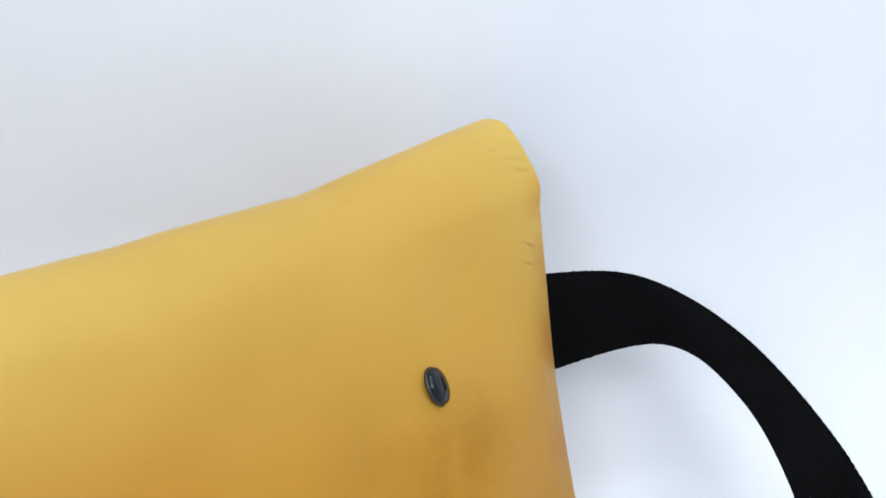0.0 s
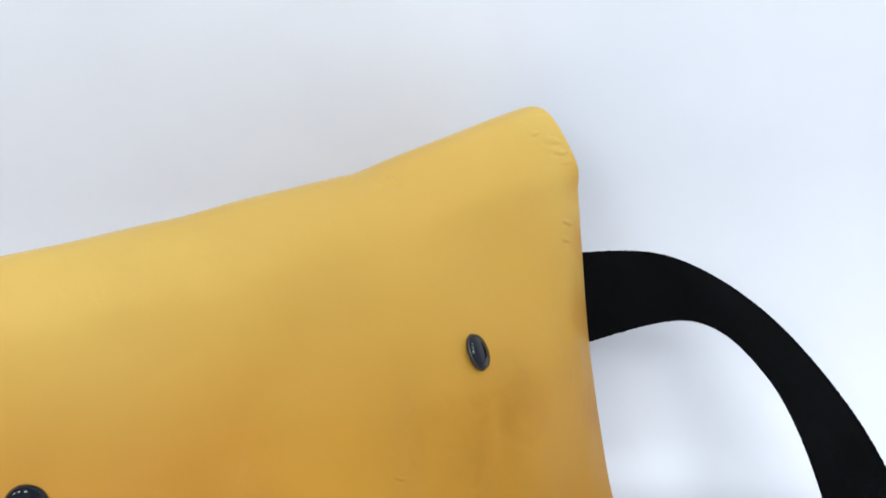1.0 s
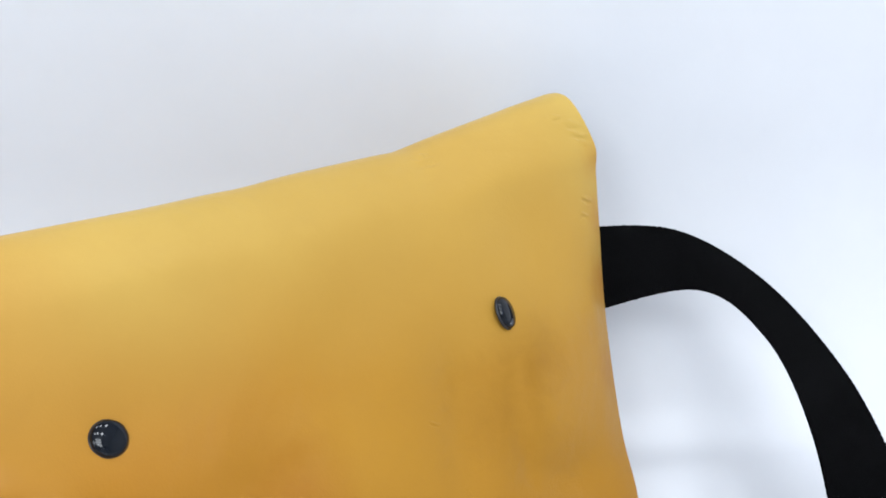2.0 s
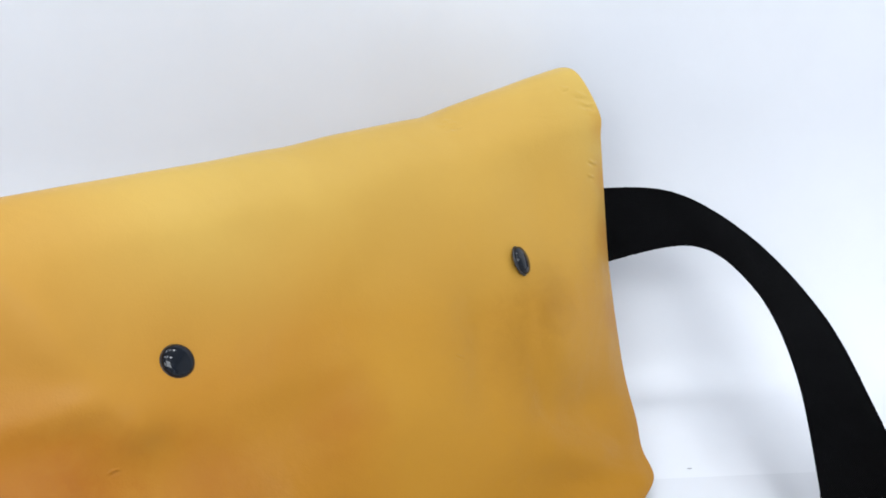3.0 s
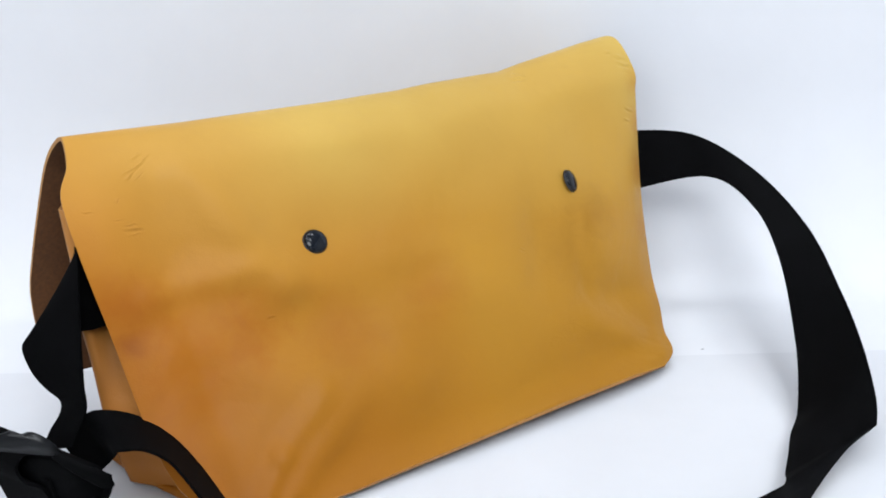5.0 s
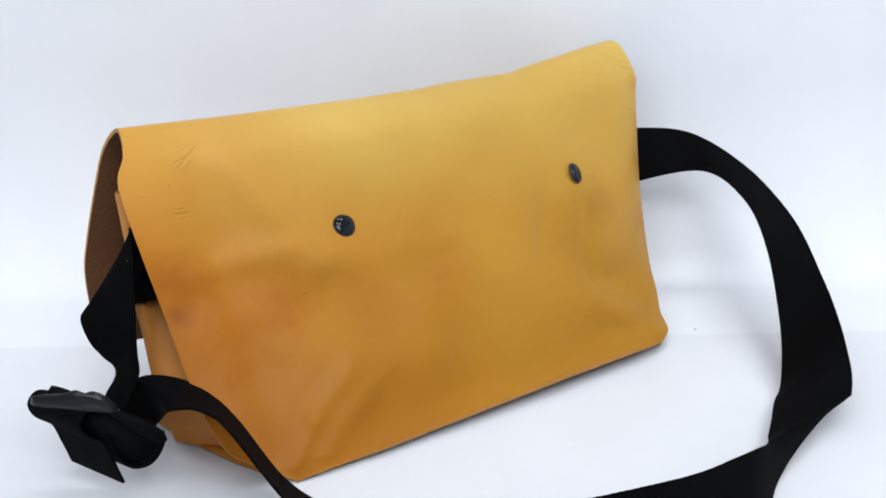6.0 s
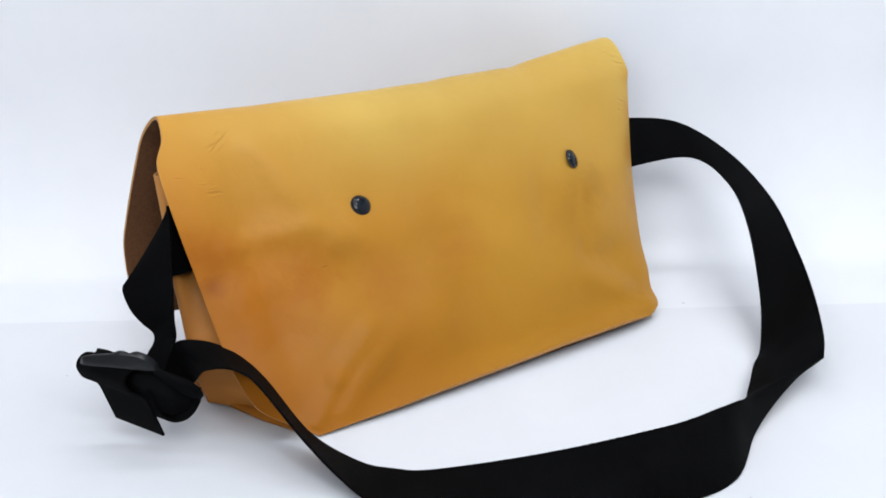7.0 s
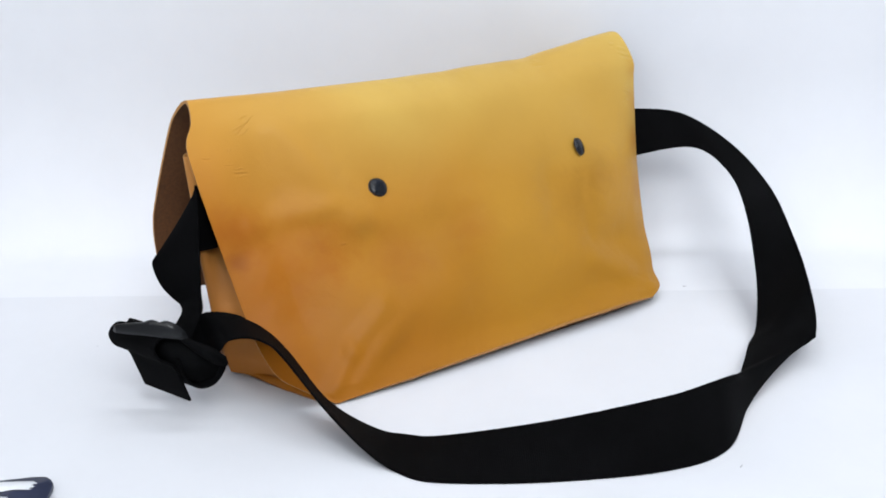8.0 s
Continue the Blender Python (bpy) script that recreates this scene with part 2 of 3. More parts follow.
ENAMEL = plain("dark_enamel", (0.005, 0.007, 0.011), 0.04, 150.0, 0.02, 0.2)
for gloss in (ENAMEL, PLASTIC):
    gloss.node_tree.nodes["Principled BSDF"].inputs["Specular IOR Level"].default_value = 0.3
RIM = plain("blackened_metal", (0.05, 0.05, 0.055), 0.35, 300.0, 0.05, 0.2, 0.8)
PAPER = paper_material("white_paper", (0.70, 0.71, 0.74))
BOARD = paper_material("white_board", (0.755, 0.765, 0.795))
ROOM = plain("pale_room_paint", (0.72, 0.73, 0.75), 0.9, 30.0, 0.1, 0.04)
NAVY = plain("navy_card", (0.018, 0.025, 0.06), 0.45, 200.0, 0.05, 0.15)
WHITE_INK = plain("white_print", (0.75, 0.77, 0.80), 0.6, 200.0, 0.05, 0.04)
SPECK = plain("grey_dust", (0.36, 0.36, 0.38), 0.9, 400.0, 0.1, 0.2)


# ---------------------------------------------------------------- builders
def part(name, bm, mats, parent=None, label="", smooth=True):
    """Links a bmesh as one mesh object."""
    me = bpy.data.meshes.new(name)
    bmesh.ops.recalc_face_normals(bm, faces=bm.faces)
    bm.to_mesh(me)
    bm.free()
    for m in mats if isinstance(mats, (list, tuple)) else (mats,):
        me.materials.append(m)
    for p in me.polygons:
        p.use_smooth = smooth
    ob = new(name, me)
    if parent is not None:
        ob.parent = parent
    if label:
        tagged(ob, label)
    return ob


def lerp(a, b, t):
    return a + (b - a) * t


def table(x, xs, ys):
    return float(np.interp(x, xs, ys))


def smooth_table(x, xs, ys):
    """A table read with rounded corners."""
    h = 0.005 * (xs[-1] - xs[0])
    return sum(float(np.interp(x + k * h, xs, ys)) for k in (-2, -1, 0, 1, 2)) / 5


def spline(stations, t):
    """A point on the Catmull-Rom curve through the stations, t from 0 to 1."""
    n = len(stations) - 1
    f = min(max(t, 0.0), 0.99999) * n
    i = int(f)
    f -= i
    p = [np.array(stations[min(max(i + k, 0), n)], float) for k in (-1, 0, 1, 2)]
    return 0.5 * (2 * p[1] + (p[2] - p[0]) * f + (2 * p[0] - 5 * p[1] + 4 * p[2] - p[3]) * f * f + (3 * p[1] - p[0] - 3 * p[2] + p[3]) * f ** 3)


def shell(points, thick, closed=False):
    """A sheet of leather or webbing: a grid of points thickened along its normals, with faces of index 0 on
    the first side, 1 on the second and 2 along the cut edges. UV in metres."""
    g = np.array(points, float)
    nu, nv = g.shape[:2]
    du, dv = np.gradient(g, axis=0), np.gradient(g, axis=1)
    nrm = np.cross(du, dv)
    nrm /= np.linalg.norm(nrm, axis=2, keepdims=True) + 1e-12
    bm = bmesh.new()
    uvl = bm.loops.layers.uv.new("map")
    lu = np.concatenate([[0], np.cumsum(np.linalg.norm(np.diff(g[:, nv // 2], axis=0), axis=1))])
    lv = np.concatenate([[0], np.cumsum(np.linalg.norm(np.diff(g[nu // 2], axis=0), axis=1))])
    top = [[bm.verts.new(g[i, j] + nrm[i, j] * thick / 2) for j in range(nv)] for i in range(nu)]
    low = [[bm.verts.new(g[i, j] - nrm[i, j] * thick / 2) for j in range(nv)] for i in range(nu)]
    where = {}
    for i in range(nu):
        for j in range(nv):
            where[top[i][j]] = where[low[i][j]] = (lu[i], lv[j])

    def quad(a, b, c, d, index):
        f = bm.faces.new((a, b, c, d))
        f.material_index = index
        for loop in f.loops:
            loop[uvl].uv = where[loop.vert]

    for i in range(nu - 1):
        for j in range(nv - 1):
            quad(top[i][j], top[i + 1][j], top[i + 1][j + 1], top[i][j + 1], 0)
            quad(low[i][j], low[i][j + 1], low[i + 1][j + 1], low[i + 1][j], 1)
    for i in range(nu - 1):
        quad(top[i][0], low[i][0], low[i + 1][0], top[i + 1][0], 2)
        quad(top[i][-1], top[i + 1][-1], low[i + 1][-1], low[i][-1], 2)
    for j in range(nv - 1):
        quad(top[0][j], top[0][j + 1], low[0][j + 1], low[0][j], 2)
        quad(top[-1][j], low[-1][j], low[-1][j + 1], top[-1][j + 1], 2)
    for e in bm.edges:
        if len({f.material_index for f in e.link_faces}) > 1:
            e.smooth = False
    return bm


def ribbon(pairs, steps, across, thick, teeth=0.0):
    """Webbing through stations of both edges; teeth: the height of the woven picots along both edges."""
    rows = []
    for i in range(steps):
        p = spline(pairs, i / (steps - 1))
        a, b = p[:3], p[3:]
        out = (a - b) / (np.linalg.norm(a - b) + 1e-9) * teeth * abs(math.sin(i * math.pi / 3)) * (0.7 + 0.9 * noise.noise(Vector((i * 0.37, 2, 0))))
        a, b = a + out, b - out
        rows.append([lerp(a, b, j / (across - 1)) for j in range(across)])
    return shell(rows, thick)


def rounded_plate(outline, thick, m, bevel=0.001):
    """A flat plate from an outline in its own plane, with rounded edges, moved by m."""
    bm = bmesh.new()
    f = bm.faces.new([bm.verts.new((x, y, -thick / 2)) for x, y in outline])
    ext = bmesh.ops.extrude_face_region(bm, geom=[f])
    bmesh.ops.translate(bm, verts=[v for v in ext["geom"] if isinstance(v, bmesh.types.BMVert)], vec=(0, 0, thick))
    bmesh.ops.bevel(bm, geom=list(bm.edges), offset=bevel, segments=2, affect="EDGES", clamp_overlap=True)
    bmesh.ops.transform(bm, matrix=m, verts=bm.verts)
    return bm


def lathe(profile, m, segments=40):
    """A turned body from a profile of (radius, height)."""
    bm = bmesh.new()
    rings = []
    for r, h in profile:
        if r < 1e-6:
            rings.append([bm.verts.new((0, 0, h))])
        else:
            rings.append([bm.verts.new((r * math.cos(a), r * math.sin(a), h)) for a in np.linspace(0, 2 * math.pi, segments, endpoint=False)])
    for a, b in zip(rings, rings[1:]):
        for k in range(segments):
            l = (k + 1) % segments
            if len(a) == 1:
                bm.faces.new((a[0], b[k], b[l]))
            elif len(b) == 1:
                bm.faces.new((a[k], b[0], a[l]))
            else:
                bm.faces.new((a[k], b[k], b[l], a[l]))
    bmesh.ops.transform(bm, matrix=m, verts=bm.verts)
    return bm


def basis(origin, x, y, z):
    m = Matrix((x, y, z)).transposed().to_4x4()
    m.translation = origin
    return m


# ---------------------------------------------------------------- setting
WALL = 0.358         # the back board's distance
CURVE, RISE = 0.078, 0.150        # depth and height of the bend between floor and wall
SEAM = 0.195         # the front sheet's back edge


def sweep():
    """Floor and back wall in one bent sheet."""
    rows = []
    prof = [(w, -0.001) for w in np.linspace(-1.4, WALL - CURVE, 40)]
    prof += [(WALL - CURVE + CURVE * math.sin(a), -0.001 + RISE * (1 - math.cos(a))) for a in np.linspace(0, math.pi / 2, 24)[1:]]
    prof += [(WALL, z) for z in np.linspace(RISE, 0.72, 20)[1:]]
    for s in np.linspace(-1.5, 1.5, 60):
        row = []
        for w, z in prof:
            k = 0.0015 * noise.noise(Vector((s * 4, w * 4, z * 4)))
            up = min(max((w - SEAM) / 0.1, 0), 1)
            row.append(spot(s, w - (k if z > RISE else 0), z + k * up * 0.6))
        rows.append(row)
    return shell(rows, 0.001)


part("backdrop", sweep(), BOARD)
tagged(bpy.data.objects["backdrop"], "white seamless board bent up into a back wall", "backdrop", kind="structure")


def front_sheet():
    rows = []
    for s in np.linspace(-1.1, 1.1, 70):
        row = []
        for w in np.linspace(-1.1, SEAM, 50):
            lift = 0.0006 * max(0, noise.noise(Vector((s * 6, w * 6, 3))))
            edge = max(0, 1 - (SEAM - w) / 0.02)
            row.append(spot(s, w + 0.002 * noise.noise(Vector((s * 3, 0, 1))) * edge, 0.0002 + lift * edge))
        rows.append(row)
    return shell(rows, 0.0006)


part("ground", front_sheet(), PAPER)
tagged(bpy.data.objects["ground"], "sheet of smooth white paper under the bag", "paper sheet", kind="structure")


def room_wall(name, a, b, c, d, label):
    bm = bmesh.new()
    f = bm.faces.new([bm.verts.new(p) for p in (a, b, c, d)])
    ext = bmesh.ops.extrude_face_region(bm, geom=[f])
    n = (Vector(b) - Vector(a)).cross(Vector(d) - Vector(a)).normalized()
    bmesh.ops.translate(bm, verts=[v for v in ext["geom"] if isinstance(v, bmesh.types.BMVert)], vec=n * -0.1)
    tagged(part(name, bm, ROOM, smooth=False), label, "wall", kind="structure")


S0, S1, W0, W1, ZT = -2.6, 2.6, -2.9, 2.2, 2.5
room_wall("wall_west", spot(S0, W0, -0.05), spot(S0, W1, -0.05), spot(S0, W1, ZT), spot(S0, W0, ZT), "pale painted side wall of the room")
room_wall("wall_east", spot(S1, W1, -0.05), spot(S1, W0, -0.05), spot(S1, W0, ZT), spot(S1, W1, ZT), "pale painted side wall of the room")
room_wall("wall_south", spot(S1, W0, -0.05), spot(S0, W0, -0.05), spot(S0, W0, ZT), spot(S1, W0, ZT), "pale painted wall behind the camera")
room_wall("wall_north", spot(S0, W1, -0.05), spot(S1, W1, -0.05), spot(S1, W1, ZT), spot(S0, W1, ZT), "pale painted wall behind the backdrop")
room_wall("ceiling", spot(S0, W0, ZT), spot(S0, W1, ZT), spot(S1, W1, ZT), spot(S1, W0, ZT), "pale painted ceiling")
room_wall("floor", spot(S0, W1, -0.03), spot(S0, W0, -0.03), spot(S1, W0, -0.03), spot(S1, W1, -0.03), "pale painted floor under the backdrop")

# ---------------------------------------------------------------- the bag
bag = tagged(new("messenger_bag"), "ochre yellow leather messenger bag with black strap on white paper", "bag")

# The leather's cross-sections, from the bottom edge over the fold to the flap's lower edge:
# the left cut edge, the right cut edge (x, y, z) and the middle (y, z).
LEFT = (
    (0, 0, 0.0015), (-0.0185, 0.012, 0.012), (-0.0335, 0.023, 0.023), (-0.0395, 0.038, 0.04),
    (-0.041, 0.056, 0.06), (-0.044, 0.08, 0.1), (-0.0505, 0.0965, 0.146), (-0.052, 0.11, 0.176),
    (-0.0445, 0.1165, 0.191), (-0.0415, 0.128, 0.2035), (-0.0425, 0.141, 0.198), (-0.0455, 0.151, 0.186),
    (-0.0495, 0.157, 0.168), (-0.0575, 0.168, 0.125), (-0.0615, 0.172, 0.097), (-0.0595, 0.171, 0.064),
    (-0.0475, 0.168, 0.043),
)
RIGHT = (
    (0.2995, 0.0010, 0.0052), (0.312, 0.007, 0.0100), (0.3155, 0.019, 0.019), (0.3215, 0.03, 0.031),
    (0.3292, 0.049, 0.052), (0.3442, 0.078, 0.097), (0.3542, 0.095, 0.141), (0.3600, 0.104, 0.1632),
    (0.3645, 0.111, 0.1775), (0.3642, 0.131, 0.1972), (0.3602, 0.15, 0.193), (0.3582, 0.16, 0.1802),
    (0.3562, 0.166, 0.1582), (0.3542, 0.17, 0.1232), (0.3522, 0.173, 0.0932), (0.3502, 0.172, 0.0702),
    (0.3482, 0.17, 0.0582),
)
MIDDLE = (
    (0.001, 0.0032), (0.0035, 0.0095), (0.0085, 0.020), (0.014, 0.035), (0.022, 0.056), (0.040, 0.090), (0.068, 0.128),
    (0.091, 0.159), (0.107, 0.1785), (0.131, 0.190), (0.149, 0.184), (0.157, 0.172), (0.163, 0.155), (0.169, 0.125),
    (0.173, 0.092), (0.172, 0.058), (0.170, 0.036),
)
TOP_X = (-0.044, 0.034, 0.085, 0.134, 0.165, 0.182, 0.190, 0.205, 0.235, 0.255, 0.265, 0.272, 0.285, 0.306, 0.34, 0.37)
TOP_Z = (0.2035, 0.1964, 0.1935, 0.1907, 0.1899, 0.1888, 0.1890, 0.1893, 0.1882, 0.1874, 0.1864, 0.1872, 0.1893, 0.1915, 0.1948, 0.1962)
CREST = 9
# soft dents and swells: where along, where up, how far out (-) or in (+), widths, slant
SWELLS = (
    (0.090, 0.118, 0.0140, 0.080, 0.042, 0.0),
    (0.042, 0.027, -0.0045, 0.042, 0.010, 0.60),
    (0.000, 0.062, 0.0065, 0.028, 0.028, 0.0),
    (-0.005, 0.130, 0.0070, 0.028, 0.030, 0.2),
    (0.060, 0.086, 0.0065, 0.042, 0.016, -0.2),
    (0.060, 0.113, -0.0036, 0.040, 0.012, -0.2),
    (0.035, 0.150, -0.0045, 0.018, 0.035, 0.25),
    (0.240, 0.096, 0.0068, 0.026, 0.030, 0.1),
    (0.278, 0.100, -0.0015, 0.014, 0.030, 0.05),
    (0.280, 0.030, -0.0032, 0.040, 0.012, -0.47),
    (0.285, 0.052, 0.0035, 0.030, 0.012, -0.30),
    (0.141, 0.096, 0.0045, 0.030, 0.014, 0.15),
    (0.165, 0.055, 0.0035, 0.030, 0.020, 0.0),
    (0.110, 0.050, -0.0030, 0.020, 0.030, -0.5),
    (0.200, 0.140, 0.0020, 0.030, 0.012, 0.25),
    (0.300, 0.150, 0.0030, 0.020, 0.020, 0.4),
)


# folds: from and to along and up, how far out (-) or in (+), width
FOLDS = (
    (-0.033, 0.100, 0.045, 0.113, 0.0015, 0.009), (-0.020, 0.117, 0.050, 0.125, -0.0018, 0.006),
    (0.018, 0.180, 0.060, 0.117, -0.0036, 0.013), (0.062, 0.115, 0.165, 0.106, -0.0026, 0.012), (0.000, 0.008, 0.023, 0.031, -0.0030, 0.005),
    (0.023, 0.031, 0.057, 0.055, -0.0026, 0.006), (0.238, 0.112, 0.222, 0.070, 0.0013, 0.009),
    (0.268, 0.105, 0.258, 0.062, 0.0015, 0.006), (0.307, 0.015, 0.255, 0.046, -0.0018, 0.008),
    (0.300, 0.030, 0.262, 0.058, 0.0012, 0.010),
)


def fold_depth(x, z):
    total = 0.0
    for x0, z0, x1, z1, depth, width in FOLDS:
        rx, rz = x1 - x0, z1 - z0
        t = ((x - x0) * rx + (z - z0) * rz) / (rx * rx + rz * rz)
        f = min(1, max(0, t))
        gap = math.hypot(x - x0 - f * rx, z - z0 - f * rz)
        total += depth * math.exp(-(gap / width) ** 2)
    return total


def sheet_point(u, k):
    """A place on the leather: u along from left to right, k the way over the sections, 0 to 16."""
    t = k / 16
    a, b, c = spline(LEFT, t), spline(RIGHT, t), spline(MIDDLE, t)
    edge = lerp(a, b, u)
    w = 1 - abs(2 * u - 1) ** 3
    x, y, z = edge[0], lerp(edge[1], c[0], w), lerp(edge[2], c[1], w)
    crest = lerp(lerp(LEFT[CREST][2], RIGHT[CREST][2], u), MIDDLE[CREST][1], w)
    z += (smooth_table(x, TOP_X, TOP_Z) - crest) * math.exp(-((k - CREST) / 1.8) ** 2)
    # the bottom edge arches a little off the paper
    z += smooth_table(u, (0, 0.2, 0.45, 0.7, 0.9, 1), (0, 0, 0.0025, 0.0050, 0.0045, 0.0015)) * max(0, 1 - k / 2.5)
    lift = smooth_table(u, (0, 0.06, 0.2, 0.45, 0.7, 0.92, 1), (0, 0.0012, 0.0030, 0.0036, 0.0036, 0.0026, 0.0006)) * max(0, 1 - k / 3.4) ** 2
    y, z = y - 2.1 * lift, z + lift
    hold = min(1, u / 0.10) * min(1, (1 - u) / 0.10) * min(1, k / 1.0) * min(1, max(0, CREST - k) / 1.5)
    if hold > 0:
        for cx, cz, d, sx, sz, slant in SWELLS:
            p, q = x - cx, z - cz
            co, si = math.cos(slant), math.sin(slant)
            p, q = p * co + q * si, -p * si + q * co
            y += d * math.exp(-(p / sx) ** 2 - (q / sz) ** 2) * hold
        y += fold_depth(x, z) * min(1, u / 0.03) * min(1, (1 - u) / 0.03) * min(1, k / 1.0)
        y += 0.0008 * hold * noise.noise(Vector((x * 18, z * 18, 0)))
    y += 0.0012 * noise.noise(Vector((x * 9, z * 14, 5))) * min(1, k / 4) * (1 if k > CREST else 0.4)
    # the right edge rounds back into the side piece
    round_back = max(0, (u - 0.955) / 0.045) ** 2 * min(1, max(0, (8.4 - k) / 1.2)) * min(1, k / 2)
    x, y = x + 0.0022 * round_back, y + 0.0032 * round_back
    return np.array((x, y, z))


def main_panel():
    rows = []
    for i in range(131):
        u = lerp(i / 130, 0.5 - 0.5 * math.cos(math.pi * i / 130), 0.5)
        rows.append([sheet_point(u, 16 * j / 150) for j in range(151)])
    return shell(rows, 0.0024)


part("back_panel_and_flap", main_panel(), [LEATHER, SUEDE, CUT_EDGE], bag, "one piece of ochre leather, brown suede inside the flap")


def front_panel():
    rows = []
    for i in range(50):
        u = i / 49
        row = []
        for j in range(26):
            v = j / 25
            z = 0.003 + 0.159 * v
            x = lerp(lerp(-0.014, -0.036, v), lerp(0.31, 0.352, v), u)
            row.append((x, 0.1295 + 0.010 * math.sin(math.pi * u) * math.sin(math.pi * v), z))
        rows.append(row)
    return shell(rows, 0.0024)


part("front_panel", front_panel(), [SUEDE, LEATHER, CUT_EDGE], bag)


# the outward crease of the left side piece, from the bottom to its open top
CREASE_Z = (0.004, 0.020, 0.045, 0.0726, 0.104, 0.1245, 0.1662)
CREASE_X = (-0.0420, -0.0465, -0.0503, -0.0488, -0.0470, -0.0491, -0.0501)
CREASE_Y = (0.0850, 0.0860, 0.0902, 0.0972, 0.1060, 0.1153, 0.1222)


def left_gusset():
    """The side piece: from behind the back panel's edge out to a rounded crease, then folded back into the bag."""
    rows = []
    up = [p[2] for p in LEFT[:9]]
    for i in range(45):
        z = lerp(0.004, 0.103, i / 44)
        edge = Vector((table(z, up, [p[0] for p in LEFT[:9]]), table(z, up, [p[1] for p in LEFT[:9]]), z))
        start = edge + Vector((0.010, 0.007 + 0.015 * min(1, z / 0.06) + 0.010 * max(0, z - 0.05) / 0.05, 0))
        crease = Vector((smooth_table(z, CREASE_Z, CREASE_X), smooth_table(z, CREASE_Z, CREASE_Y), z))
        way = (crease - start).normalized()
        inward = Vector((way.y, -way.x, 0))
        r = 0.0030
        row = [start.lerp(crease, (k / 9) ** 0.9) + inward * 0.002 * math.sin(math.pi * k / 9) for k in range(10)]
        row += [crease + inward * r * (1 - math.cos(a)) + way * r * math.sin(a) for a in np.linspace(0.3, math.pi, 10)]
        row += [crease + inward * r * 2 - way * 0.004 * k + inward * 0.0008 * k * k for k in (1, 2, 3, 4, 5)]
        rows.append(row)
    return shell(rows, 0.0016)


def rolled_edge():
    """The side piece's top above the strap's slot, rolled into an open tube."""
    rows = []
    for i in range(19):
        z = lerp(0.118, 0.1662, i / 18)
        crease = Vector((smooth_table(z, CREASE_Z, CREASE_X), smooth_table(z, CREASE_Z, CREASE_Y), z))
        side, away = Vector((0.97, -0.24, 0)), Vector((0.24, 0.97, 0))
        r = lerp(0.0045, 0.0056, i / 18)
        mid = crease + side * r
        rows.append([mid - side * r * math.cos(a) + away * 0.8 * r * math.sin(a) + Vector((0, 0, 0.0016 * (1 - math.cos(a)) * i / 18)) for a in np.linspace(-0.5 * math.pi, 1.35 * math.pi, 26)])
    return shell(rows, 0.0014)


def right_gusset():
    """The side piece, folded in towards the bag's middle."""
    rows = []
    up = [p[2] for p in RIGHT[:9]]
    for i in range(41):
        v = i / 40
        z = 0.004 + 0.160 * v
        xa, ya = table(z, up, [p[0] for p in RIGHT[:9]]) - 0.004, table(z, up, [p[1] for p in RIGHT[:9]]) + 0.006
        row = []
        for j in range(21):
            k = j / 20
            tuck = 0.07 * math.sin(math.pi * k ** 0.8) * (0.05 + 0.95 * v ** 0.7)
            row.append((lerp(xa, lerp(0.31, 0.352, v), k) - tuck, lerp(ya, 0.1285, k), z))
        rows.append(row)
    return shell(rows, 0.0022)


part("gusset", left_gusset(), [TAN, TAN, CUT_EDGE], bag, "tan leather side piece with a rounded crease")
part("rolled_edge", rolled_edge(), [TAN, TAN, CUT_EDGE], bag, "rolled open top of the side piece")
part("gusset", right_gusset(), [SUEDE, LEATHER, CUT_EDGE], bag, "folded-in side piece with brown suede showing")


def bottom_welt():
    """The bottom's folded lip under the side piece."""
    rows = []
    for i in range(40):
        v = i / 39
        x = table(v, (0, 0.03, 0.29, 0.51, 0.77, 1), (0.0, -0.007, -0.0205, -0.0295, -0.0380, -0.042))
        mid = Vector((x, lerp(0.006, 0.131, v), 0.0042))
        fat = 0.7 + 0.5 * math.exp(-((v - 0.30) / 0.12) ** 2)
        rows.append([mid + Vector((0.0026 * math.cos(a), 0, 0.0030 * fat * math.sin(a) + 0.0012 * (fat - 0.7))) for a in np.linspace(0.35, 1.9 * math.pi, 16)])
    return shell(rows, 0.0012)


part("bottom_welt", bottom_welt(), [LEATHER, LEATHER, CUT_EDGE], bag, "folded leather lip along the bottom")


def gap_shade():
    """A dark strip turned under the back panel's lower edge, standing for the gap's shade."""
    rows = []
    for i in range(81):
        u = i / 80
        p = sheet_point(u, 0)
        rows.append([(p[0], p[1] + 0.0012 + 0.012 * f, lerp(p[2] - 0.0002, 0.0012, max(0, f - 0.7) / 0.3)) for f in (0, 0.2, 0.45, 0.7, 0.8, 0.9, 1)])
    return shell(rows, 0.0018)


part("gap_shade", gap_shade(), [SUEDE, SUEDE, SUEDE], bag, "dark strip added under the edge as the gap's shade")


def base_panel():
    rows = []
    for i in range(40):
        u = i / 39
        row = []
        for j in range(14):
            v = j / 13
            xl = table(v, (0, 0.03, 0.29, 0.51, 0.77, 1), (0.001, -0.007, -0.0205, -0.0295, -0.0380, -0.042))
            row.append((lerp(xl, lerp(0.302, 0.318, v), u), lerp(0.004 + 0.030 * min(1, u * 4), 0.131, v), 0.0022))
        rows.append(row)
    return shell(rows, 0.003)


part("base_panel", base_panel(), [LEATHER, LEATHER, CUT_EDGE], bag, "leather bottom with a raw cut edge")


